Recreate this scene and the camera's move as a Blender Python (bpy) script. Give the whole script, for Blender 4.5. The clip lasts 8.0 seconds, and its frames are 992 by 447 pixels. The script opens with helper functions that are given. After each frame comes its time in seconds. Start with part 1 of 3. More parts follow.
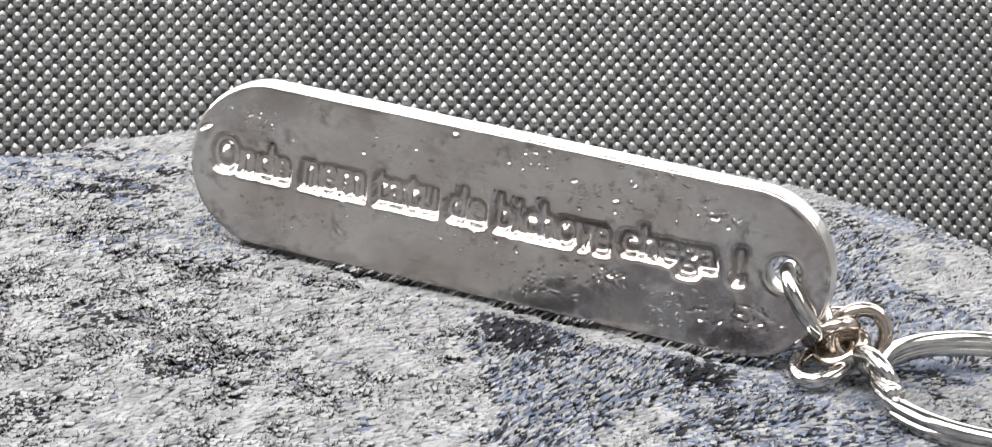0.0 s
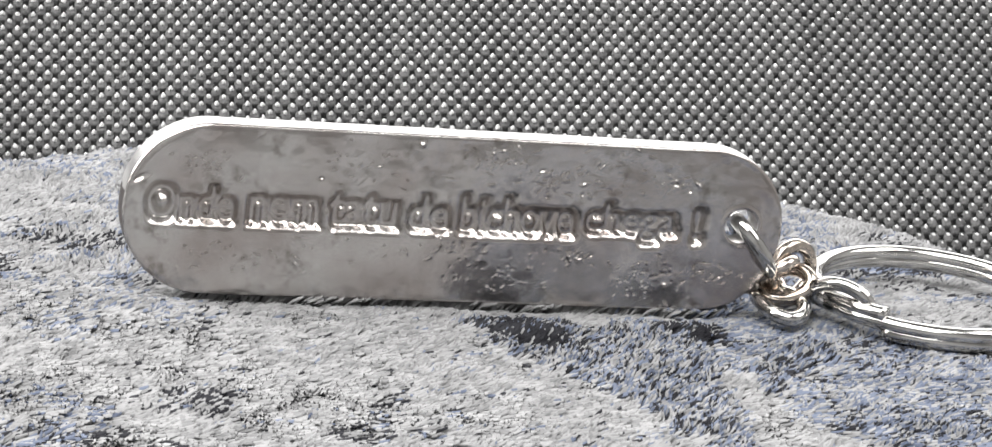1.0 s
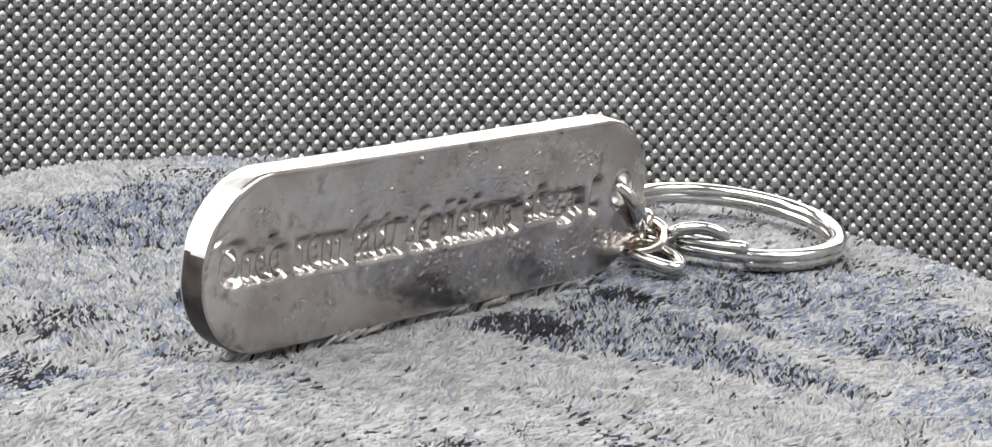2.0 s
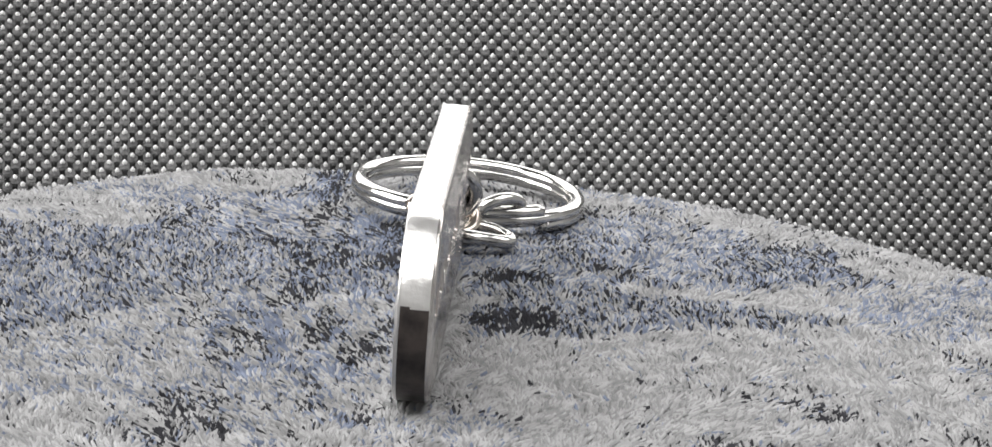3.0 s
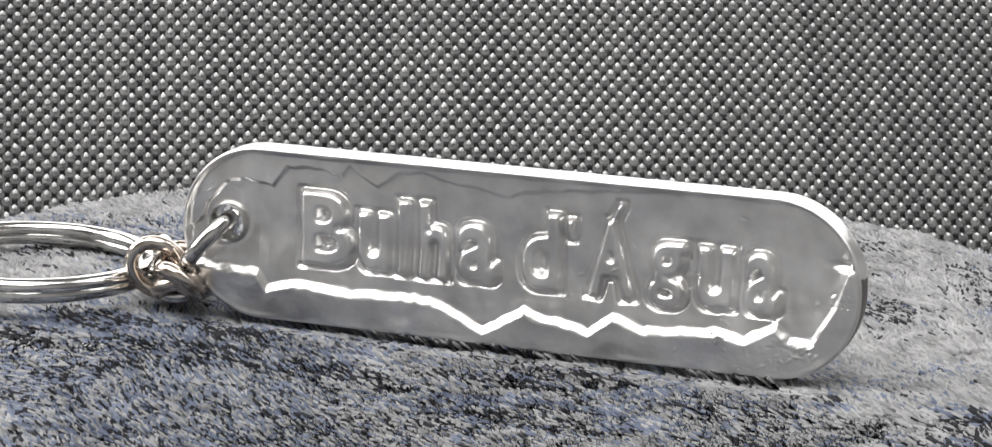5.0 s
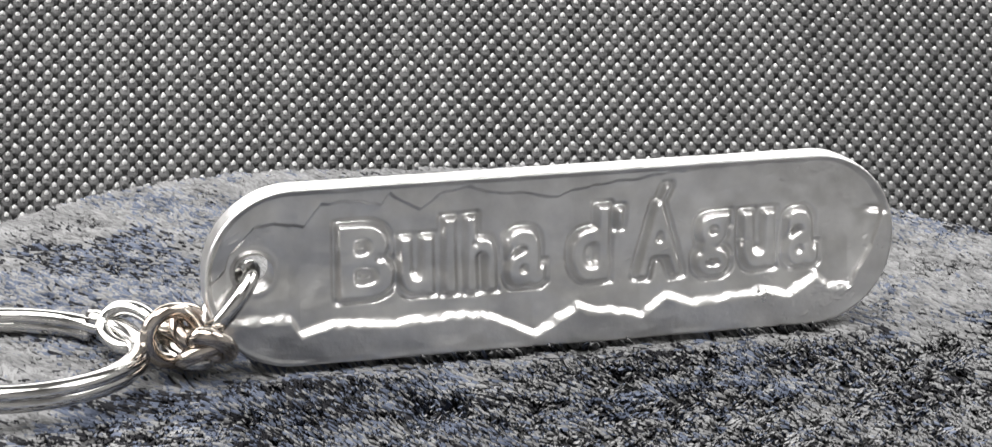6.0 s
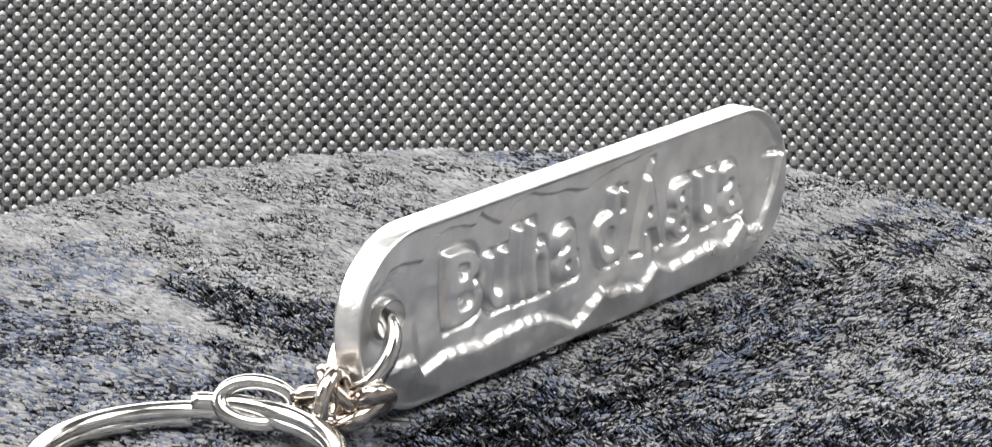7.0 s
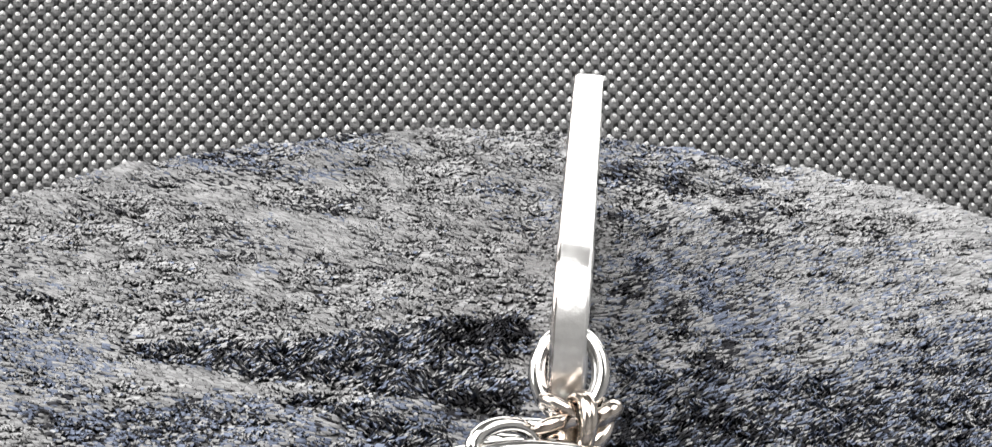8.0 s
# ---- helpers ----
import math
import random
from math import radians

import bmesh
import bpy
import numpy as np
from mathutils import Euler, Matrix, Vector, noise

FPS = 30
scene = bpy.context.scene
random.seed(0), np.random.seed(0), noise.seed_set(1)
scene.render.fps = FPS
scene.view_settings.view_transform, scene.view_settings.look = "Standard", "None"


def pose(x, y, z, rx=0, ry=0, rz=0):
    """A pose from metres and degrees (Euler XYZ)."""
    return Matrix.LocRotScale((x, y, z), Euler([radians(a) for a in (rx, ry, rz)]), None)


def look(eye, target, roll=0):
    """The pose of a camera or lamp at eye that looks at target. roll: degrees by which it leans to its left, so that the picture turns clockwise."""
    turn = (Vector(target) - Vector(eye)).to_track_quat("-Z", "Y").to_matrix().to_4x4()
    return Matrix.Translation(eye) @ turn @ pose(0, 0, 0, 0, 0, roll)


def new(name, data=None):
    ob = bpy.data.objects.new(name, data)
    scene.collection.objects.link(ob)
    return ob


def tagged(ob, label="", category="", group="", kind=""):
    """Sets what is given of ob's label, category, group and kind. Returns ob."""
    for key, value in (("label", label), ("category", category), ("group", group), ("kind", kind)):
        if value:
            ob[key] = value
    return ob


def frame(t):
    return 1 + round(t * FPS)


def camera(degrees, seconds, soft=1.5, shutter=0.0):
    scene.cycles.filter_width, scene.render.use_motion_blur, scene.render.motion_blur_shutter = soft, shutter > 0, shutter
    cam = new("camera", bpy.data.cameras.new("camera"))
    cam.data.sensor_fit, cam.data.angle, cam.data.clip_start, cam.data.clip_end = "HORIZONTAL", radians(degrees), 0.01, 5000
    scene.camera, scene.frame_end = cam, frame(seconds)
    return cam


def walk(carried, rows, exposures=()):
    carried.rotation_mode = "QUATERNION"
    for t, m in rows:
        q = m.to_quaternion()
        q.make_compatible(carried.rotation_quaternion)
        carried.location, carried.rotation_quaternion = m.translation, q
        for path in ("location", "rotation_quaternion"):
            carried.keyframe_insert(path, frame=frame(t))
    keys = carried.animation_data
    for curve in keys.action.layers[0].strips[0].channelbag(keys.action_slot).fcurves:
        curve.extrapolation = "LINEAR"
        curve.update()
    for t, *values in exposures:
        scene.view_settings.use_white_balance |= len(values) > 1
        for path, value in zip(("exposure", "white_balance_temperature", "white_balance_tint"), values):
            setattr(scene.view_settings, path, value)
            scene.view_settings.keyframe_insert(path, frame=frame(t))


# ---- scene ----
SPIN = 35.86         # degrees a second, counter-clockwise from above

# ---------------------------------------------------------------- camera
cam = camera(21.36, 8.0, soft=1.5)
CAM_POSE = (Matrix.Translation((0.0, -0.25, 0.0808)) @ pose(0, 0, 0, 0, 0, 0.287)
            @ pose(0, 0, 0, 90 - 15.817, 0, 0) @ pose(0, 0, 0, 0, 0, 3.866))
walk(cam, [(0.0, CAM_POSE), (8.0, CAM_POSE)],
     exposures=[(0.0, 0.0), (1.5, 0.0), (3.0, -0.27), (4.0, -0.30), (5.5, -0.28), (6.5, -0.15), (7.0, -0.08), (8.0, 0.0)])

# ---------------------------------------------------------------- light
world = bpy.data.worlds.new("room_air")
scene.world = world
world.use_nodes = True
world.node_tree.nodes["Background"].inputs[0].default_value = (0.95, 0.97, 1.0, 1)
world.node_tree.nodes["Background"].inputs[1].default_value = 0.05

def panel_lamp(name, eye, target, wide, high, watts, colour):
    data = bpy.data.lights.new(name, "AREA")
    data.shape, data.size, data.size_y, data.energy, data.color = "RECTANGLE", wide, high, watts, colour
    ob = new(name, data)
    ob.matrix_world = look(eye, target)
    return ob


# a ceiling panel, two soft lamps beside the display and a long one behind and above the backdrop
panel_lamp("ceiling_panel", (-0.24, -0.32, 1.05), (0.0, 0.05, 0.0), 1.15, 0.8, 23.0, (1.0, 0.99, 0.975))
panel_lamp("soft_lamp", (-0.75, 0.05, 0.45), (0.0, 0.0, 0.0), 0.6, 0.6, 12.5, (1.0, 0.99, 0.98))
panel_lamp("soft_lamp", (0.60, 0.0, 0.72), (0.0, 0.0, 0.0), 0.55, 0.55, 5.0, (1.0, 0.99, 0.98))
panel_lamp("soft_lamp", (0.0, 0.80, 0.42), (0.0, 0.0, 0.0), 1.5, 0.50, 10.0, (1.0, 0.99, 0.98))


# ---------------------------------------------------------------- materials
def material(name, colour, rough=0.5, metal=0.0):
    m = bpy.data.materials.new(name)
    m.use_nodes = True
    b = m.node_tree.nodes["Principled BSDF"]
    b.inputs["Base Color"].default_value = (*colour, 1)
    b.inputs["Roughness"].default_value = rough
    b.inputs["Metallic"].default_value = metal
    return m


def varied(m, dark, light, scale, detail=4.0, island=0.0, bump=0.0, bump_scale=None, rough=None):
    """Noise between two colours, an offset for each island of the mesh, and fine relief."""
    nt = m.node_tree
    b = nt.nodes["Principled BSDF"]
    co = nt.nodes.new("ShaderNodeTexCoord")
    no = nt.nodes.new("ShaderNodeTexNoise")
    no.inputs["Scale"].default_value, no.inputs["Detail"].default_value = scale, detail
    nt.links.new(co.outputs["Object"], no.inputs["Vector"])
    ramp = nt.nodes.new("ShaderNodeValToRGB")
    ramp.color_ramp.elements[0].position, ramp.color_ramp.elements[1].position = 0.32, 0.68
    ramp.color_ramp.elements[0].color, ramp.color_ramp.elements[1].color = (*dark, 1), (*light, 1)
    if island:
        ge = nt.nodes.new("ShaderNodeNewGeometry")
        ma = nt.nodes.new("ShaderNodeMath")
        ma.operation = "MULTIPLY_ADD"
        ma.inputs[1].default_value, ma.inputs[2].default_value = island, -island / 2
        nt.links.new(ge.outputs["Random Per Island"], ma.inputs[0])
        ad = nt.nodes.new("ShaderNodeMath")
        nt.links.new(no.outputs["Fac"], ad.inputs[0])
        nt.links.new(ma.outputs[0], ad.inputs[1])
        nt.links.new(ad.outputs[0], ramp.inputs[0])
    else:
        nt.links.new(no.outputs["Fac"], ramp.inputs[0])
    nt.links.new(ramp.outputs[0], b.inputs["Base Color"])
    if rough:
        mr = nt.nodes.new("ShaderNodeMapRange")
        mr.inputs["To Min"].default_value, mr.inputs["To Max"].default_value = rough
        nt.links.new(no.outputs["Fac"], mr.inputs["Value"])
        nt.links.new(mr.outputs[0], b.inputs["Roughness"])
    if bump:
        n2 = nt.nodes.new("ShaderNodeTexNoise")
        n2.inputs["Scale"].default_value, n2.inputs["Detail"].default_value = bump_scale or scale * 6, 3
        nt.links.new(co.outputs["Object"], n2.inputs["Vector"])
        bu = nt.nodes.new("ShaderNodeBump")
        bu.inputs["Strength"].default_value, bu.inputs["Distance"].default_value = 1.0, bump
        nt.links.new(n2.outputs["Fac"], bu.inputs["Height"])
        nt.links.new(bu.outputs[0], b.inputs["Normal"])
    return m


PEWTER = varied(material("cast_metal", (0.6, 0.6, 0.6), 0.25, 1.0), (0.45, 0.405, 0.385), (0.63, 0.61, 0.595),
                170, detail=6, bump=0.00011, bump_scale=460, rough=(0.13, 0.30))
FIELD = varied(material("matt_cast_metal", (0.7, 0.7, 0.7), 0.45, 1.0), (0.64, 0.63, 0.62), (0.88, 0.87, 0.86),
               240, detail=6, bump=0.00007, bump_scale=500, rough=(0.24, 0.40))
EDGE = varied(material("filed_metal_edge", (0.7, 0.7, 0.7), 0.45, 1.0), (0.62, 0.61, 0.60), (0.78, 0.77, 0.76), 300,
              bump=0.00010, bump_scale=800, rough=(0.20, 0.46))
# near-black colour that stands in for a dark reflection in the tag's edge
DARK_REFLECTION = varied(material("dark_reflection_edge", (0.05, 0.045, 0.045), 0.4, 0.6), (0.020, 0.018, 0.018), (0.085, 0.070, 0.065), 500,
                 bump=0.00005, bump_scale=900, rough=(0.30, 0.50))


def stained(m, colour, scale, low, high):
    """Brownish tarnish in ragged spots over a metal."""
    nt = m.node_tree
    b = nt.nodes["Principled BSDF"]
    co = nt.nodes.new("ShaderNodeTexCoord")
    no = nt.nodes.new("ShaderNodeTexNoise")
    no.inputs["Scale"].default_value, no.inputs["Detail"].default_value, no.inputs["Roughness"].default_value = scale, 8, 0.65
    nt.links.new(co.outputs["Object"], no.inputs["Vector"])
    mr = nt.nodes.new("ShaderNodeMapRange")
    mr.inputs["From Min"].default_value, mr.inputs["From Max"].default_value = low, high
    nt.links.new(no.outputs["Fac"], mr.inputs["Value"])
    mix = nt.nodes.new("ShaderNodeMixRGB")
    mix.inputs[2].default_value = (*colour, 1)
    nt.links.new(mr.outputs[0], mix.inputs[0])
    nt.links.new(b.inputs["Base Color"].links[0].from_socket, mix.inputs[1])
    nt.links.new(mix.outputs[0], b.inputs["Base Color"])


stained(PEWTER, (0.20, 0.17, 0.145), 330, 0.57, 0.74)
CHROME = varied(material("plated_steel", (0.75, 0.74, 0.72), 0.12, 1.0), (0.50, 0.49, 0.475), (0.66, 0.65, 0.635), 400, rough=(0.06, 0.18))
# chrome whose brown reflections are painted into the base colour
BROWN_CHROME = varied(material("plating_brown_reflections", (0.7, 0.6, 0.5), 0.15, 1.0), (0.40, 0.335, 0.285), (0.62, 0.57, 0.52), 500, rough=(0.08, 0.22))
FIBRE_LIGHT = varied(material("light_grey_fibre", (0.3, 0.3, 0.3), 0.85), (0.20, 0.20, 0.202), (0.305, 0.305, 0.307), 300, island=0.10)
FIBRE_GREY = varied(material("grey_fibre", (0.14, 0.14, 0.14), 0.85), (0.145, 0.145, 0.147), (0.225, 0.225, 0.228), 300, island=0.10)
FIBRE_BLUE = varied(material("blue_grey_fibre", (0.1, 0.11, 0.15), 0.85), (0.062, 0.074, 0.108), (0.160, 0.182, 0.240), 300, island=0.10)
FIBRE_DARK = varied(material("black_fibre", (0.02, 0.02, 0.022), 0.85), (0.008, 0.008, 0.010), (0.035, 0.035, 0.040), 300, island=0.10)
for fibre in (FIBRE_LIGHT, FIBRE_GREY, FIBRE_BLUE, FIBRE_DARK):
    fibre.node_tree.nodes["Principled BSDF"].inputs["Specular IOR Level"].default_value = 0.12
BACKING = varied(material("cloth_backing", (0.06, 0.06, 0.06), 0.9), (0.065, 0.065, 0.066), (0.105, 0.105, 0.107), 200)
LINING = varied(material("dark_lining", (0.03, 0.03, 0.03), 0.9), (0.015, 0.015, 0.016), (0.05, 0.05, 0.052), 200)
WARP = varied(material("charcoal_yarn", (0.08, 0.08, 0.08), 0.6), (0.038, 0.038, 0.039), (0.105, 0.105, 0.105), 2200, island=0.3, bump=0.0002, bump_scale=4000)
WEFT = varied(material("grey_yarn", (0.3, 0.3, 0.3), 0.5), (0.42, 0.42, 0.42), (0.62, 0.62, 0.62), 900, island=0.2, bump=0.0001, bump_scale=4000)
DESK = varied(material("dark_desk_laminate", (0.1, 0.1, 0.1), 0.5), (0.07, 0.07, 0.07), (0.12, 0.12, 0.12), 30, bump=0.0001)
PLASTER = varied(material("wall_paint", (0.5, 0.5, 0.5), 0.8), (0.34, 0.34, 0.337), (0.40, 0.40, 0.397), 5, bump=0.0005)


# ---------------------------------------------------------------- mesh tools
def part(name, bm, mat, parent=None, label="", smooth=True):
    me = bpy.data.meshes.new(name)
    bm.to_mesh(me)
    bm.free()
    me.materials.append(mat)
    if smooth:
        me.shade_smooth()
    ob = new(name, me)
    ob.parent = parent
    return tagged(ob, label)


def arrays(name, verts, faces, mats, parent=None, smooth=True, index=None):
    """A mesh object from numpy arrays: verts (n, 3), faces (m, 3 or 4)."""
    me = bpy.data.meshes.new(name)
    k = faces.shape[1]
    me.vertices.add(len(verts))
    me.vertices.foreach_set("co", np.ascontiguousarray(verts, dtype=np.float32).ravel())
    me.loops.add(faces.size)
    me.loops.foreach_set("vertex_index", np.ascontiguousarray(faces, dtype=np.int32).ravel())
    me.polygons.add(len(faces))
    me.polygons.foreach_set("loop_start", np.arange(0, faces.size, k, dtype=np.int32))
    for m in mats:
        me.materials.append(m)
    if index is not None:
        me.polygons.foreach_set("material_index", np.ascontiguousarray(index, dtype=np.int32))
    me.update(calc_edges=True)
    if smooth:
        me.shade_smooth()
    ob = new(name, me)
    ob.parent = parent
    return ob


def tube(points, radius, sides=10, closed=False, flat=1.0, up=Vector((0, 0, 1))):
    """A round or flattened wire along points."""
    bm = bmesh.new()
    n = len(points)
    rings = []
    for i, p in enumerate(points):
        a = points[(i - 1) % n] if (closed or i > 0) else p
        b = points[(i + 1) % n] if (closed or i < n - 1) else p
        d = (Vector(b) - Vector(a)).normalized()
        s = d.cross(up)
        s = s.normalized() if s.length > 1e-6 else d.orthogonal().normalized()
        w = s.cross(d).normalized()
        rings.append([bm.verts.new(Vector(p) + s * radius * math.cos(q) + w * radius * flat * math.sin(q))
                      for q in (2 * math.pi * k / sides for k in range(sides))])
    for i in range(n if closed else n - 1):
        a, b = rings[i], rings[(i + 1) % n]
        for k in range(sides):
            bm.faces.new((a[k], a[(k + 1) % sides], b[(k + 1) % sides], b[k]))
    if not closed:
        bm.faces.new(list(reversed(rings[0])))
        bm.faces.new(rings[-1])
    bmesh.ops.recalc_face_normals(bm, faces=bm.faces)
    return bm


def box(x0, y0, z0, x1, y1, z1, bevel=0.0):
    bm = bmesh.new()
    bmesh.ops.create_cube(bm, size=1)
    for v in bm.verts:
        v.co = Vector(((x0 + x1) / 2 + v.co.x * (x1 - x0), (y0 + y1) / 2 + v.co.y * (y1 - y0), (z0 + z1) / 2 + v.co.z * (z1 - z0)))
    if bevel:
        bmesh.ops.bevel(bm, geom=bm.edges[:], offset=bevel, segments=2, affect="EDGES", profile=0.5)
    return bm


# ---------------------------------------------------------------- table and walls
DESK_Z = -0.032
tagged(part("tabletop", box(-1.1, -1.1, DESK_Z - 0.04, 1.1, 1.1, DESK_Z), DESK, smooth=False), "plain dark tabletop under the turning display", "tabletop", kind="structure")
# unseen ceiling and walls, added for bounced fill and reflections in the metal
tagged(part("ceiling", box(-1.1, -1.1, 1.25, 1.1, 1.1, 1.30), PLASTER, smooth=False), "unseen plain grey ceiling added to bounce light", "ceiling", kind="structure")
for nm, b in (("wall_north", (-1.1, 1.1, DESK_Z - 0.04, 1.1, 1.15, 1.30)), ("wall_south", (-1.1, -1.15, DESK_Z - 0.04, 1.1, -1.1, 1.30)),
              ("wall_east", (1.1, -1.15, DESK_Z - 0.04, 1.15, 1.15, 1.30)), ("wall_west", (-1.15, -1.15, DESK_Z - 0.04, -1.1, 1.15, 1.30))):
    tagged(part(nm, box(*b), PLASTER, smooth=False), "unseen plain grey wall added to bounce light", "wall", kind="structure")


# ---------------------------------------------------------------- woven backdrop
PITCH, RISE = 0.001128, 0.001231     # from warp to warp, from weft to weft
LEAN_Z = -0.0365                     # foot of the cloth along its own slope


def woven_backdrop(columns, rows, shift_x, shift_z):
    """Plain weave: wide charcoal warp threads, between which short floats of a light, thin weft come up as dots."""
    verts, faces, index = [], [], []
    count = 0
    angles = np.radians([-82, -42, 0, 42, 82])
    rng = np.random.default_rng(5)
    for kind, threads, cross in (("weft", rows, columns), ("warp", columns, rows)):
        s = np.arange(0, cross + 0.001, 0.2 if kind == "weft" else 0.125)
        for i in range(threads):
            flip = 1 if i % 2 == 0 else -1
            noise_w = np.repeat(rng.standard_normal(len(s) // 5 + 1), 5)[:len(s)]
            fine = rng.standard_normal(len(s))
            if kind == "weft":
                up = (0.5 + 0.5 * np.cos(math.pi * s) * flip) ** 3.4
                # towards the right end the floats lie deeper, standing in for weaker light there
                sunk = np.clip((s - columns / 2 - 8) / 50, 0, 1)
                wide, thick = 0.08 + 0.25 * up * (1 + 0.10 * noise_w - 0.25 * sunk), 0.08 + 0.20 * up
                lift, sway = -0.34 + (0.66 - 0.26 * sunk) * up + 0.04 * noise_w, -0.36 + 0.04 * noise_w
            else:
                # the warp dives behind each float, a little above it
                turn = np.cos(math.pi * (s - 0.30)) * flip
                down, over = (0.5 + 0.5 * turn) ** 5, (0.5 - 0.5 * turn) ** 3
                wide, thick = 0.50 + 0.19 * over + 0.02 * fine, 0.13 + 0.05 * over
                lift, sway = 0.02 - 0.85 * down + 0.02 * fine, 0.03 * noise_w
            a = wide[:, None] * np.sin(angles) + (i + sway)[:, None]
            o = thick[:, None] * np.cos(angles) + lift[:, None]
            along = np.repeat(s[:, None], len(angles), 1)
            co = np.stack((along, -o, a) if kind == "weft" else (a, -o, along), -1).reshape(-1, 3)
            n, k = len(s), len(angles)
            q = (np.arange(n - 1)[:, None] * k + np.arange(k - 1)[None, :]).ravel() + count
            f = np.stack((q, q + 1, q + k + 1, q + k), 1)
            verts.append(co), faces.append(f if kind == "warp" else f[:, ::-1])
            index.append(np.full(len(f), 1 if kind == "weft" else 0))
            count += len(co)
    v = np.concatenate(verts)
    v -= (columns / 2, 0, 0)
    # a slow unevenness of the cloth
    v[:, 0] += 0.12 * np.sin(v[:, 2] * 0.09 + 1.0) + 0.10 * np.sin(v[:, 2] * 0.031 + v[:, 0] * 0.05)
    v[:, 2] += 0.14 * np.sin(v[:, 0] * 0.045) + 0.08 * np.sin(v[:, 0] * 0.17 + 2)
    v = v * (PITCH, PITCH, RISE) + (shift_x, 0, LEAN_Z + shift_z)
    return arrays("woven_front", v, np.concatenate(faces), [WARP, WEFT], index=np.concatenate(index))


backdrop = tagged(new("backdrop"), "dark grey coarsely woven fabric sloping back behind the turntable", "backdrop", kind="structure")
backdrop.matrix_world = (Matrix.Translation((-0.00353, 0.14053, -0.00563)) @ pose(0, 0, 0, 0, 0, 7.57)
                         @ pose(0, 0, 0, -41.49, 0, 0) @ pose(0, 0, 0, 0, -1.71, 0))
weave = woven_backdrop(186, 58, 0.00073, -0.00026)
weave.parent = backdrop
tagged(weave, "plain weave of charcoal yarn with light grey dots of weft", kind="stuff")
sheet = part("backing_sheet", box(-0.1049, 0.0009, LEAN_Z, 0.1049, 0.004, LEAN_Z + 0.0714), LINING, backdrop, smooth=False)

# ---------------------------------------------------------------- cloth-covered turntable
DISC_R, DISC_X, DISC_Y = 0.0722, 0.0014, 0.0052
SLOPE = 0.04         # the top leans down towards the ring end of the tag
TURN = math.radians(-19.0)
U = np.array([math.cos(TURN), math.sin(TURN)])


def cloth_height(x, y):
    """Gentle unevenness of the cloth's top and its rounded rim, and how far inside the rim."""
    r = np.hypot(x - DISC_X, y - DISC_Y)
    z = 0.0004 * np.sin(x * 95 + 1.3) * np.sin(y * 80 + 0.4) - 0.0014 - SLOPE * (x * U[0] + y * U[1])
    z = z + 0.0012 * np.clip(-(x * U[0] + y * U[1]) / DISC_R, 0, 1) ** 2
    # the cloth swells a little under the free end of the tag
    z = z + 0.0013 * np.clip(-(x * U[0] + y * U[1]) / 0.034, 0, 1) * np.exp(-((-x * U[1] + y * U[0] - 0.0069) / 0.011) ** 2) * np.clip((DISC_R - r) / 0.02, 0, 1)
    d = np.clip((r - (DISC_R - 0.006)) / 0.006, 0, 1)
    return z - 0.006 * (1 - np.sqrt(np.clip(1 - d * d, 0, 1))), r


display = tagged(new("covered_turntable"), "round turntable covered in grey marbled short-pile plush cloth", "turntable")


def cloth_base():
    rs = np.concatenate([np.linspace(0, DISC_R - 0.006, 40), DISC_R - 0.006 + 0.006 * np.sin(np.linspace(0, math.pi / 2, 9))[1:]])
    n = 128
    ph = np.linspace(0, 2 * math.pi, n, endpoint=False)
    x = DISC_X + rs[:, None] * np.cos(ph)
    y = DISC_Y + rs[:, None] * np.sin(ph)
    z, _ = cloth_height(x, y)
    skirt = [(DISC_R + 0.0004, -0.015), (DISC_R + 0.0008, -0.024), (DISC_R + 0.001, DESK_Z)]
    for r, h in skirt:
        x = np.vstack((x, DISC_X + r * np.cos(ph)[None]))
        y = np.vstack((y, DISC_Y + r * np.sin(ph)[None]))
        z = np.vstack((z, np.full((1, n), h)))
    m = x.shape[0]
    v = np.stack((x, y, z), -1).reshape(-1, 3)
    i, j = np.meshgrid(np.arange(m - 1), np.arange(n), indexing="ij")
    a, b = i * n + j, i * n + (j + 1) % n
    f = np.stack((a, a + n, b + n, b), -1).reshape(-1, 4)
    return arrays("cloth", v, f, [BACKING], display)


FOOT_X, FOOT_Y = -0.0011, 0.0076


def smooth_noise(x, y, scale, seed):
    """Value noise on a lattice."""
    rng = np.random.default_rng(seed)
    g = rng.random((64, 64))
    u, v = x * scale + 31.7, y * scale + 17.3
    i, j = np.floor(u).astype(int), np.floor(v).astype(int)
    a, b = u - i, v - j
    a, b = a * a * (3 - 2 * a), b * b * (3 - 2 * b)
    h = lambda p, q: g[p % 64, q % 64]
    return (h(i, j) * (1 - a) + h(i + 1, j) * a) * (1 - b) + (h(i, j + 1) * (1 - a) + h(i + 1, j + 1) * a) * b


# tinted areas of the cloth, in millimetres along and across the tag, the lettered side positive
DYE_AND_SHADE = []


def dye_and_shade(black, blue, *corners):
    DYE_AND_SHADE.append((black, blue, np.array(corners, dtype=float)))


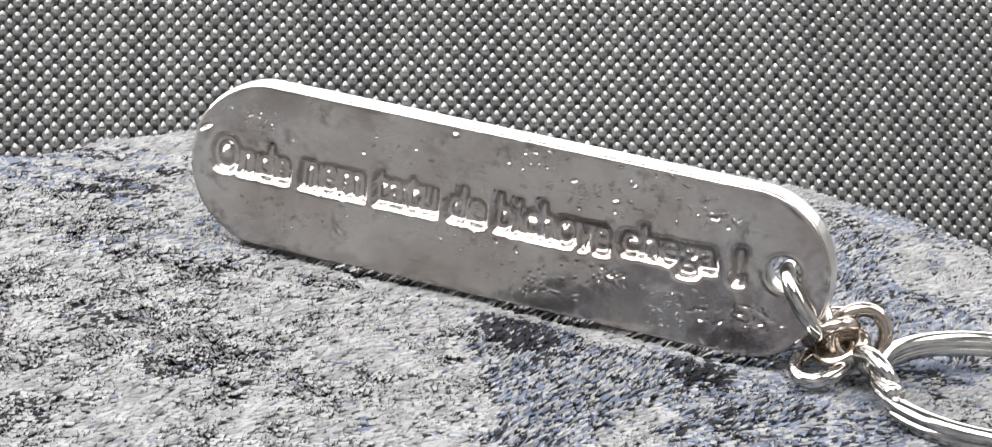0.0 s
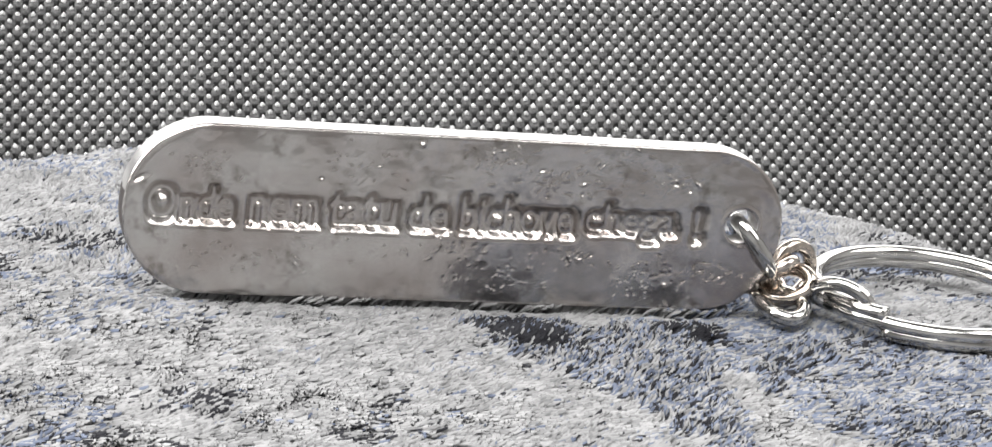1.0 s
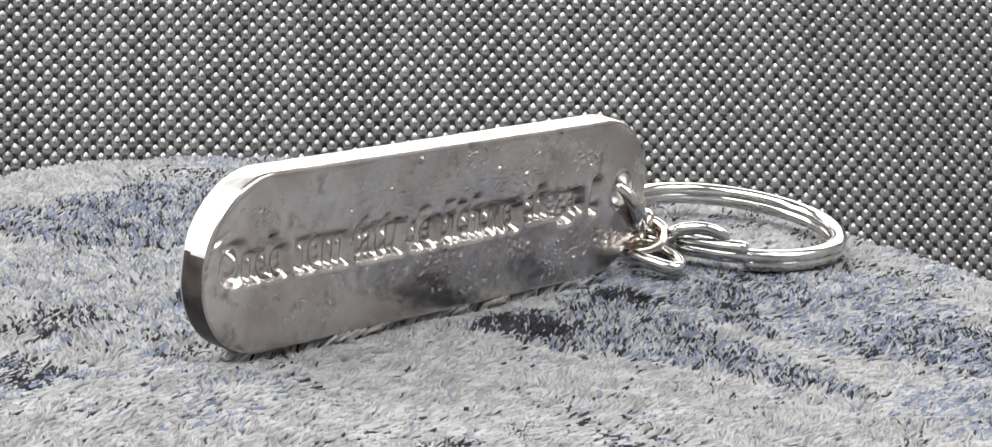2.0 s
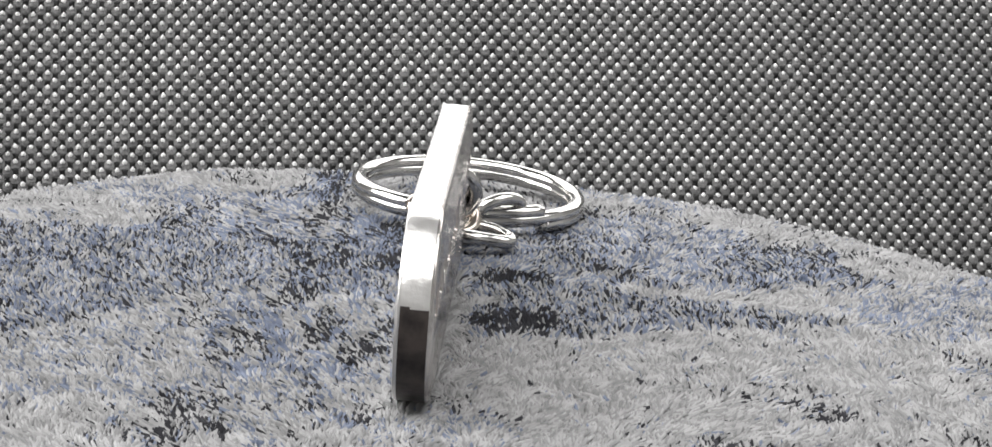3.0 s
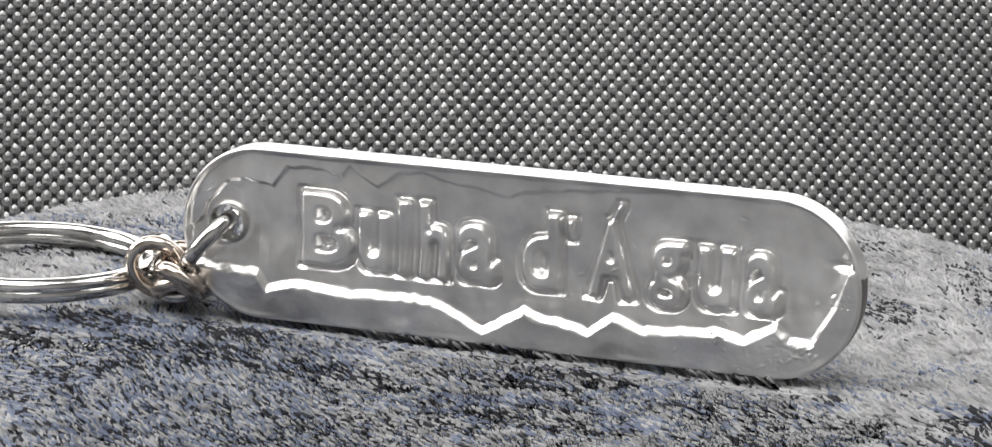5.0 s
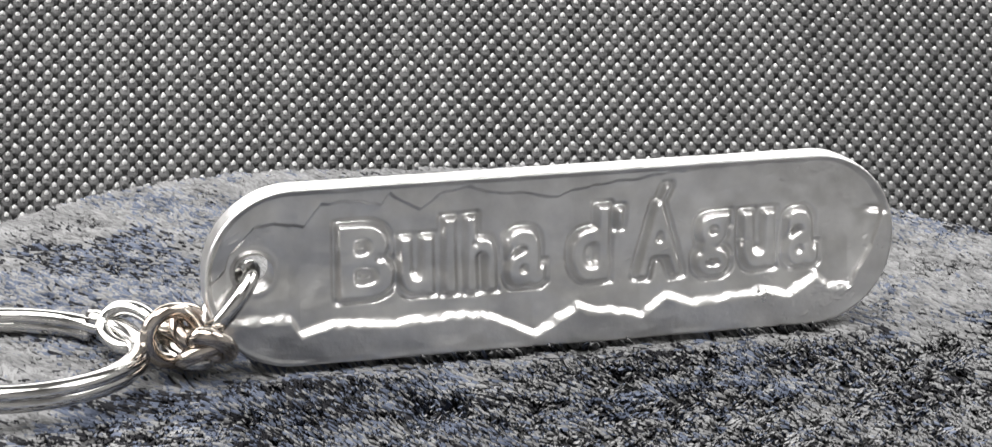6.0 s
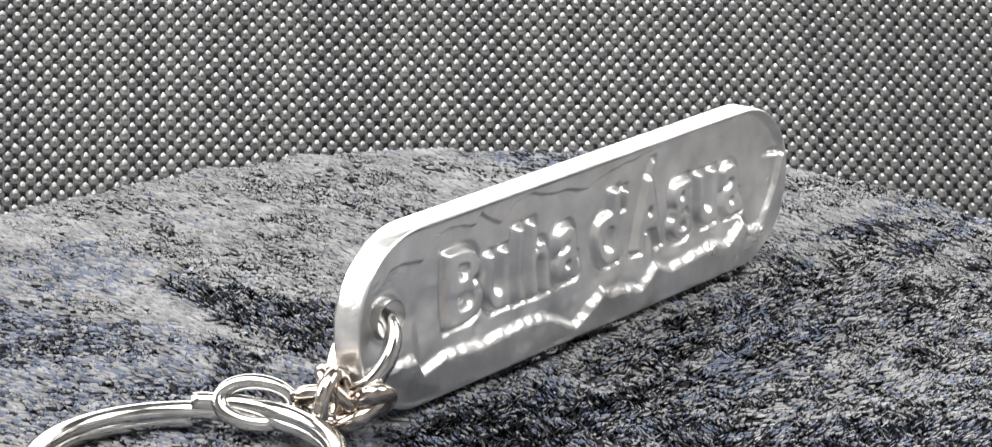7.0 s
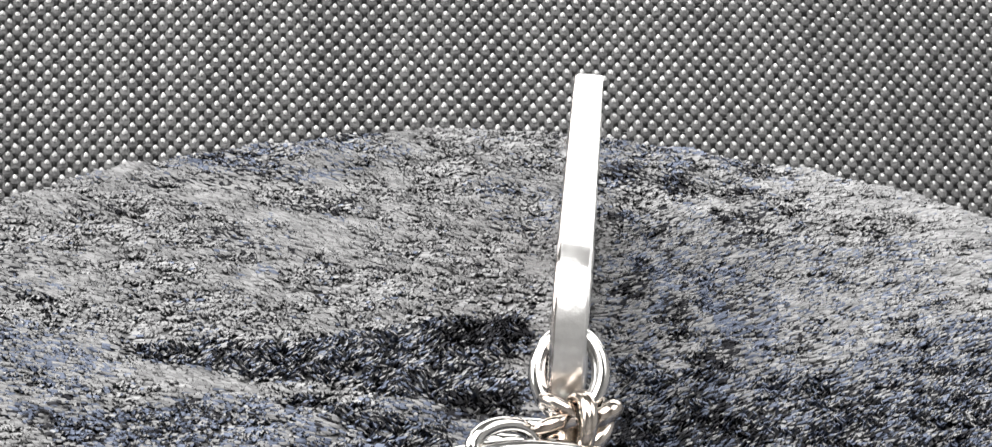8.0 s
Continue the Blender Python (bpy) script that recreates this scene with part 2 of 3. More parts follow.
# black and blue hold real marbling plus painted shade of the leaning nap
dye_and_shade(0.26, 0.42, (12, -37), (6, -19), (-1, -8), (-5, 2), (20, 3), (19, -3), (17, -13), (17, -24), (14, -30))
dye_and_shade(0.85, 0.30, (-4, 0), (2, 4), (6, -6), (1, -8))
dye_and_shade(0.75, 0.20, (17, 1), (20, 3), (21, -2), (18, -3))
dye_and_shade(0.35, 0.30, (20, -19), (21, -14), (25, -5), (30, -2), (32, -8), (28, -13))
dye_and_shade(0.06, 0.45, (22, -28), (20, -5), (30, 8), (42, -1), (53, -15), (45, -27), (31, -40))
dye_and_shade(0.20, 0.45, (4, 8), (28, 8), (30, 20), (26, 58), (-15, 62), (-16, 47), (6, 29), (8, 17))
dye_and_shade(0.80, 0.40, (15, 10), (23, 9), (27, 12), (20, 16))
dye_and_shade(0.20, 0.55, (20, 20), (34, 18), (40, 35), (22, 50), (18, 40), (25, 30))
dye_and_shade(0.55, 0.30, (24, 23), (28, 21), (32, 29), (28, 32))
dye_and_shade(0.04, 0.20, (-40, 12), (-12, 9), (6, 9), (8, 20), (6, 38), (-5, 50), (-30, 45))
dye_and_shade(0.55, 0.10, (-12, -15), (-14, -13), (-24, -30), (-22, -34))
dye_and_shade(0.60, 0.10, (-57, -30), (-72, -23), (-72, -10), (-63, -21))
dye_and_shade(0.50, 0.10, (-76, 7), (-76, 23), (-71, 21), (-70, 9))
dye_and_shade(0.28, 0.60, (30, -41), (23, -27), (34, -20), (43, -30))
dye_and_shade(0.40, 0.50, (35, -24), (41, -24), (45, -36), (39, -36))
dye_and_shade(0.50, 0.05, (-33, -21), (-35, -27), (-39, -25), (-37, -20))

# where the nap stands up, and the way it leans there, in degrees from the tag's ring end
RAISED = []


def raised(lean, *corners):
    RAISED.append((math.radians(lean), np.array(corners, dtype=float)))


raised(8, (12, -37), (6, -19), (-1, -8), (-5, 2), (20, 3), (19, -3), (17, -13), (17, -24), (14, -30))
raised(5, (20, -19), (21, -14), (25, -5), (30, -2), (32, -8), (28, -13))
raised(24, (4, 8), (28, 8), (30, 20), (26, 58), (-15, 62), (-16, 47), (6, 29), (8, 17))
raised(52, (-48, 10), (-12, 9), (4, 9), (7, 20), (5, 38), (-5, 52), (-40, 40))


def inside(a, b, corners):
    """How far a place lies within a polygon, in millimetres; negative outside."""
    near = np.full(a.shape, 1e9)
    odd = np.zeros(a.shape, dtype=bool)
    for (xa, ya), (xb, yb) in zip(corners, np.roll(corners, -1, 0)):
        dx, dy = xb - xa, yb - ya
        f = np.clip(((a - xa) * dx + (b - ya) * dy) / (dx * dx + dy * dy), 0, 1)
        near = np.minimum(near, np.hypot(a - xa - f * dx, b - ya - f * dy))
        odd ^= ((ya > b) != (yb > b)) & (a < dx * (b - ya) / (dy if dy else 1e-9) + xa)
    return np.where(odd, near, -near)


def cloth_tone(x, y):
    """How black and blue the cloth is at a place: dye plus painted nap shade."""
    m = 0.6 * smooth_noise(x, y, 70, 1) + 0.4 * smooth_noise(x, y, 190, 2)
    black = np.clip((m - 0.66) * 2.0, 0, 0.3)
    blue = np.clip((0.6 * smooth_noise(x, y, 45, 3) + 0.4 * smooth_noise(x, y, 150, 4) - 0.58) * 2.5, 0, 0.4)
    a, b = (x * U[0] + y * U[1]) / 0.001, (-x * U[1] + y * U[0]) / 0.001
    # streaks along the tag, strongest before the lettered face
    streak = 0.6 * smooth_noise(a / 9000, b / 2200, 1000, 31) + 0.4 * smooth_noise(a / 3500, b / 1000, 1000, 32)
    cold = 0.6 * smooth_noise(a / 8000, b / 2600, 1000, 33) + 0.4 * smooth_noise(a / 3000, b / 1100, 1000, 34)
    share = 0.08 + 0.92 * np.clip((b - 7) / 4, 0, 1) * np.clip((34 - b) / 10, 0, 1)
    black = np.maximum(black, share * np.clip((streak - 0.54) * 4.0, 0, 0.60))
    blue = np.maximum(blue, share * np.clip((cold - 0.50) * 4.0, 0, 0.7))
    wob = 3.6 * (smooth_noise(x, y, 160, 6) - 0.5) + 3.0 * (smooth_noise(x, y, 420, 7) - 0.5) + 1.4 * (smooth_noise(x, y, 1100, 8) - 0.5)
    for dark, cold, corners in DYE_AND_SHADE:
        f = np.clip((inside(a, b, corners) + wob + 0.9) / 1.6, 0, 1)
        black, blue = np.maximum(black, dark * f), np.maximum(blue, cold * f)
    return black, blue


def pile(count, length, width, seed):
    """Matted tufts that lie over one another like small worms, each an arched ridge of four faces."""
    rng = np.random.default_rng(seed)
    r = (DISC_R + 0.0006) * np.sqrt(rng.random(count))
    ph = 2 * math.pi * rng.random(count)
    x, y = DISC_X + r * np.cos(ph), DISC_Y + r * np.sin(ph)
    z, _ = cloth_height(x, y)
    black, blue = cloth_tone(x, y)
    am, bm = (x * U[0] + y * U[1]) / 0.001, (-x * U[1] + y * U[0]) / 0.001
    wob = 3.0 * (smooth_noise(x, y, 160, 6) - 0.5) + 2.0 * (smooth_noise(x, y, 420, 7) - 0.5)
    # the pile is stroked one way, with swirls; before the lettered face a little further round
    side = np.clip((-(x - FOOT_X) * U[1] + (y - FOOT_Y) * U[0] - 0.003) / 0.010, 0, 1)
    head = (TURN - 0.22 + 0.75 * side + 1.5 * (smooth_noise(x, y, 110, 11) - 0.5) + 1.5 * (smooth_noise(x, y, 340, 12) - 0.5)
            + 0.12 * rng.standard_normal(count))
    stand = np.zeros(count)
    for lean, corners in RAISED:
        soft = 1.2 if lean < 0.5 else 5.0
        f = np.clip((inside(am, bm, corners) + wob * soft ** 0.5) / soft + 0.4, 0, 1)
        swirl = 0.8 * (smooth_noise(x, y, 200, 13) - 0.5) + 0.10 * rng.standard_normal(count)
        head = head * (1 - f) + (TURN + lean + swirl) * f
        stand = np.maximum(stand, f * (1.0 if lean < 0.5 else 0.55))
    ln = length * (0.6 + 0.8 * rng.random(count)) * (1 - 0.2 * stand)
    w = width * (0.6 + 0.8 * rng.random(count))
    # the tufts lean on one another in wavy rows across the stroke
    ua, ub = x * U[0] + y * U[1], -x * U[1] + y * U[0]
    ua = ua + 0.0022 * (smooth_noise(x, y, 230, 17) - 0.5)
    row = smooth_noise(ua, ub * 0.30, 1300, 14)
    tall = 0.00044 + 0.00020 * rng.random(count) + 0.0004 * (row - 0.35)
    tall = np.maximum(tall, 0.00015) + 0.00042 * stand
    # pressed down under the tag
    fx, fy = x - FOOT_X, y - FOOT_Y
    along, across = np.abs(fx * U[0] + fy * U[1]), -fx * U[1] + fy * U[0]
    press = 0.0004 + 0.0014 * np.clip((np.abs(across) - 0.0030) / 0.0050, 0, 1) + 0.02 * np.clip(along - 0.0315, 0, 1) / 0.1
    tall = np.where(np.abs(across) < 0.008, np.minimum(tall, press), tall)
    tall = np.where((along < 0.029) & (np.abs(across) < 0.0012), 0.0013, tall)
    curl = 0.25 * rng.standard_normal(count) + 1.8 * (smooth_noise(x, y, 700, 15) - 0.5)
    rows = []
    for f, hgt, wid in ((0.0, 0.0, 0.75), (0.5, 0.62, 1.0), (1.0, 1.0, 0.6)):
        a = head + curl * (f - 0.3)
        qx, qy = x + np.cos(a) * ln * f, y + np.sin(a) * ln * f
        sx, sy = -np.sin(a) * w * wid, np.cos(a) * w * wid
        zb = z - 0.00012 + tall * hgt
        rows += [np.stack((qx - sx, qy - sy, zb - 0.00014), -1), np.stack((qx, qy, zb + w * wid * 0.6), -1), np.stack((qx + sx, qy + sy, zb - 0.00014), -1)]
    v = np.stack(rows, 1).reshape(-1, 3)
    k = np.arange(count)[:, None] * 9
    f = np.stack([k + np.array(q) for q in ((0, 3, 4, 1), (1, 4, 5, 2), (3, 6, 7, 4), (4, 7, 8, 5))], 1).reshape(-1, 4)
    clump = np.clip(0.42 + 0.7 * (smooth_noise(x, y, 1100, 16) - 0.5), 0.06, 0.92)
    kind = np.where(rng.random(count) < black, 3, np.where(rng.random(count) < blue, 2, np.where(rng.random(count) < clump, 1, 0)))
    ob = arrays("nap", v, f, [FIBRE_LIGHT, FIBRE_GREY, FIBRE_BLUE, FIBRE_DARK], display, index=np.repeat(kind, 4))
    return tagged(ob, "short wavy plush pile, grey with black and blue marbling and painted nap shade", kind="stuff")


cloth_base()
pile(115000, 0.00150, 0.00019, 21)

# ---------------------------------------------------------------- keychain
LONG, TALL, THICK = 0.0690, 0.0174, 0.0033
RAD = TALL * 0.485
U3 = Vector((0.94656, -0.31711, -0.05894))
N3 = Vector((0.31832, 0.94790, 0.01219))
H3 = Vector((0.05199, -0.03031, 0.99819))
FOOT = Vector((-0.00106, 0.00773, 0.00018))
TAG0 = Matrix(((U3.x, N3.x, H3.x, FOOT.x), (U3.y, N3.y, H3.y, FOOT.y), (U3.z, N3.z, H3.z, FOOT.z), (0, 0, 0, 1)))
HOLE_X, HOLE_Z, HOLE_R = 0.0298, 0.0094, 0.0018
keychain = tagged(new("keychain"), "cast metal keychain tag standing on edge with a split ring", "keychain")
MM = 0.001


def glyph_triangles(text, fat=0.0):
    """The triangles of a text in the built-in font, in a unit box, as an array (n, 3, 2)."""
    cu = bpy.data.curves.new("lettering", "FONT")
    cu.body, cu.resolution_u, cu.offset = text, 5, fat
    ob = bpy.data.objects.new("lettering", cu)
    scene.collection.objects.link(ob)
    bpy.context.view_layer.update()
    me = bpy.data.meshes.new_from_object(ob.evaluated_get(bpy.context.evaluated_depsgraph_get()))
    me.calc_loop_triangles()
    co = np.array([v.co[:2] for v in me.vertices])
    tri = np.array([t.vertices[:] for t in me.loop_triangles])
    bpy.data.objects.remove(ob)
    bpy.data.curves.remove(cu)
    bpy.data.meshes.remove(me)
    lo, hi = co.min(0), co.max(0)
    return ((co - lo) / (hi - lo))[tri]


class Relief:
    """A raster of the tag's face, 0.05 mm to a cell, on which letters are laid."""
    def __init__(self):
        self.cell = 0.05
        self.x0, self.z0 = -36.0, -1.0
        self.a = np.zeros((1440, 390))

    def lay(self, text, xa, xb, za, zb, fat=0.0):
        tri = glyph_triangles(text, fat)
        for t in tri:
            p = np.stack(((xa + (xb - xa) * t[:, 0] - self.x0) / self.cell, (za + (zb - za) * t[:, 1] - self.z0) / self.cell), 1)
            lo, hi = np.floor(p.min(0)).astype(int), np.ceil(p.max(0)).astype(int) + 1
            i, j = np.meshgrid(np.arange(lo[0], hi[0]), np.arange(lo[1], hi[1]), indexing="ij")
            e = []
            for k in range(3):
                a, b = p[k], p[(k + 1) % 3]
                e.append((b[0] - a[0]) * (j - a[1]) - (b[1] - a[1]) * (i - a[0]))
            inside = ((e[0] >= -1e-6) & (e[1] >= -1e-6) & (e[2] >= -1e-6)) | ((e[0] <= 1e-6) & (e[1] <= 1e-6) & (e[2] <= 1e-6))
            self.a[i[inside], j[inside]] = 1.0

    def soften(self, cells, times=2):
        k = np.ones(2 * cells + 1) / (2 * cells + 1)
        for _ in range(times):
            self.a = np.apply_along_axis(np.convolve, 0, self.a, k, "same")
            self.a = np.apply_along_axis(np.convolve, 1, self.a, k, "same")

    def at(self, x, z):
        u, v = (x - self.x0) / self.cell, (z - self.z0) / self.cell
        u, v = np.clip(u, 0, self.a.shape[0] - 1.01), np.clip(v, 0, self.a.shape[1] - 1.01)
        i, j = u.astype(int), v.astype(int)
        f, g = u - i, v - j
        a = self.a
        return (a[i, j] * (1 - f) + a[i + 1, j] * f) * (1 - g) + (a[i, j + 1] * (1 - f) + a[i + 1, j + 1] * f) * g


def ease(t):
    t = np.clip(t, 0, 1)
    return t * t * (3 - 2 * t)


def pits(x, z, seed, spots):
    """Small casting flaws: clusters of dents and bumps. spots: x, z, spread, how many, depth, all in mm."""
    rng = np.random.default_rng(seed)
    d = np.zeros_like(x)
    for cx, cz, spread, many, depth in spots:
        for _ in range(many):
            px, pz = cx + spread * rng.standard_normal(), cz + spread * 0.45 * rng.standard_normal()
            ra, rb = 0.08 + 0.40 * rng.random() ** 2, 0.06 + 0.09 * rng.random()
            near = (np.abs(x - px) < 3 * ra) & (np.abs(z - pz) < 3 * ra)
            tw = rng.normal(0, 0.8)
            c, s = math.cos(tw), math.sin(tw)
            dx, dz = x[near] - px, z[near] - pz
            d[near] += depth * rng.normal(0, 1) * np.exp(-((dx * c + dz * s) / ra) ** 2 - ((-dx * s + dz * c) / rb) ** 2)
    return d


RIDGE_LOW = [(34.5, 5.6), (30.4, 5.3), (26.45, 5.2), (25.4, 3.6), (23.4, 4.2), (21.6, 4.4), (16.1, 4.0), (10.6, 4.3), (7.0, 4.0), (2.5, 1.75),
             (-1.8, 4.3), (-2.8, 3.85), (-5.8, 3.5), (-8.3, 2.8), (-10.7, 4.65), (-13.8, 3.6), (-21.1, 4.4), (-23.6, 3.9), (-26.6, 5.5),
             (-27.9, 4.3), (-30.0, 4.3), (-32.3, 8.3), (-33.4, 12.0), (-34.5, 15.0)]
RIDGE_HIGH = [(34.5, 8.0), (32.5, 9.6), (32.1, 11.0), (29.7, 13.7), (27.7, 13.8), (24.9, 13.4), (23.3, 15.5), (19.4, 15.6), (17.5, 15.0),
              (16.6, 16.2), (15.4, 15.2), (13.7, 14.4), (11.5, 15.9), (9.0, 16.2), (6.8, 15.6), (3.5, 15.3), (0.1, 14.6), (-1.3, 15.3),
              (-5.3, 15.7), (-10.5, 16.2), (-17.0, 16.6), (-34.5, 16.6)]


def line(points, x):
    p = sorted(points)
    return np.interp(x, [a for a, _ in p], [c for _, c in p])


FIELD_MASK = []


def front_relief(x, z):
    """Depth of the front in mm below its rim: a sunken field between two jagged ridges, with raised letters."""
    r = Relief()
    for ch, xa, xb, za, zb in (("B", 21.8, 16.2, 6.0, 13.4), ("u", 15.8, 12.4, 6.0, 11.8), ("l", 11.5, 10.2, 6.0, 13.4), ("h", 9.3, 6.2, 6.0, 13.4),
                               ("a", 5.3, 1.3, 6.0, 11.9), ("d", -1.2, -5.2, 6.0, 13.6), ("'", -5.8, -6.6, 11.2, 13.2), ("A", -7.8, -12.7, 6.0, 13.5),
                               ("/", -10.2, -11.4, 13.6, 15.1), ("g", -13.9, -17.6, 5.6, 12.0), ("u", -18.7, -22.3, 6.0, 11.9), ("a", -23.3, -26.7, 6.0, 11.9)):
        r.lay(ch, xa, xb, za, zb, 0.042)
    # a shallow trench runs round each letter
    trench = Relief()
    trench.a = r.a.copy()
    k = np.ones(15)
    for axis in (0, 1):
        trench.a = (np.apply_along_axis(np.convolve, axis, trench.a, k, "same") > 0.5).astype(float)
    trench.soften(3, 2)
    r.soften(4, 2)
    halo = Relief()
    halo.a = r.a.copy()
    halo.soften(14, 2)
    wob = 0.25 * (smooth_noise(x, z, 1.3, 41) - 0.5)
    low = ease((z + wob - line(RIDGE_LOW, x) + 0.95) / 1.10)
    fade = 0.35 + 0.65 * ease((x + 20) / 25)
    high = 1 - fade * (1 - ease((line(RIDGE_HIGH, x) + wob - z + 0.30) / 0.45))
    wide = ease((z + wob - line(RIDGE_LOW, x) + 0.9) / 6.0)
    d = -(0.62 * low + 0.62 * wide) * (0.58 + 0.42 * high)
    FIELD_MASK[:] = [low]
    d += (1.02 * np.minimum(r.at(x, z), 1) + 0.20 * halo.at(x, z) - 0.48 * np.minimum(trench.at(x, z), 1)) * ease(low)
    # a raised collar round the hole, and a notch in the far rim
    q = np.hypot(x - HOLE_X / MM, z - HOLE_Z / MM)
    d += 0.10 * np.exp(-((q - 2.2) / 0.3) ** 2) * low
    d -= 0.5 * np.exp(-((x + 33.0) / 1.4) ** 2 - ((z - 11.4) / 0.35) ** 2)
    d += pits(x, z, 51, [(-24, 2.4, 3.0, 60, 0.05), (-29, 3.2, 1.6, 50, 0.06), (-26, 15.4, 2.0, 25, 0.03), (31.5, 13, 1.2, 25, 0.04), (-33, 8, 0.8, 20, 0.05), (-20, 9, 5.0, 70, 0.05), (-8, 9, 5.0, 40, 0.04)])
    d += 0.10 * (smooth_noise(x, z, 0.65, 46) - 0.5) * ease((4 - x) / 12) * low
    d += 0.26 * (smooth_noise(x, z, 0.28, 42) - 0.5) + 0.07 * (smooth_noise(x, z, 0.9, 43) - 0.5)
    return d


def back_relief(x, z):
    """Depth of the back in mm: plain, with one cut line of script and casting flaws."""
    r = Relief()
    for word, xa, xb, zb in (("Onde", -32.2, -23.4, 11.0), ("nem", -22.0, -14.9, 10.2), ("tatu", -14.0, -6.9, 10.9), ("de", -5.8, -1.5, 11.0),
                             ("bichove", -0.4, 11.8, 11.2), ("chega", 12.9, 22.9, 11.1), ("!", 24.7, 25.7, 10.9)):
        r.lay(word, xa, xb, 7.35 if word != "chega" else 7.0, zb, 0.032)
    # each word is one shallow pocket round its letters, which are cut deeper
    stroke = Relief()
    stroke.a = r.a.copy()
    stroke.soften(3, 2)
    k = np.ones(12)
    for axis in (0, 1):
        r.a = (np.apply_along_axis(np.convolve, axis, r.a, k, "same") > 0.5).astype(float)
    r.soften(5, 2)
    d = -0.34 * np.minimum(stroke.at(x, z), 1)
    d -= 0.62 * np.minimum(r.at(x, z), 1)
    d += 0.35 * np.exp(-((x + 5.4) / 0.32) ** 2 - ((z - 16.35) / 0.26) ** 2)
    d -= 0.35 * np.exp(-((x + 33.5) / 1.2) ** 2 - ((z - 11.5 - 0.5 * (x + 33.5)) / 0.3) ** 2)
    q = np.hypot(x - HOLE_X / MM, z - HOLE_Z / MM)
    d += 0.12 * np.exp(-((q - 2.05) / 0.2) ** 2)
    d += 2.3 * pits(x, z, 61, [(-27.0, 13.6, 1.4, 70, 0.045), (3.4, 15.8, 1.8, 50, 0.045), (8.6, 13.1, 2.2, 50, 0.04), (22.5, 13.6, 1.0, 36, 0.05),
                         (12.4, 5.4, 1.0, 40, 0.055), (-2.0, 6.0, 1.8, 40, 0.045), (19.4, 3.8, 3.2, 90, 0.045), (-25, 3.5, 2.5, 36, 0.035),
                         (4.0, 3.4, 3.0, 40, 0.035), (-12, 13.8, 3.0, 36, 0.04), (28, 4.0, 1.5, 36, 0.045), (15, 14.8, 3.5, 40, 0.05), (-16, 5.0, 4.0, 36, 0.045),
                         (0, 8.5, 14.0, 160, 0.03)])
    d += 0.22 * (smooth_noise(x, z, 0.25, 44) - 0.5) + 0.05 * (smooth_noise(x, z, 1.0, 45) - 0.5)
    return d


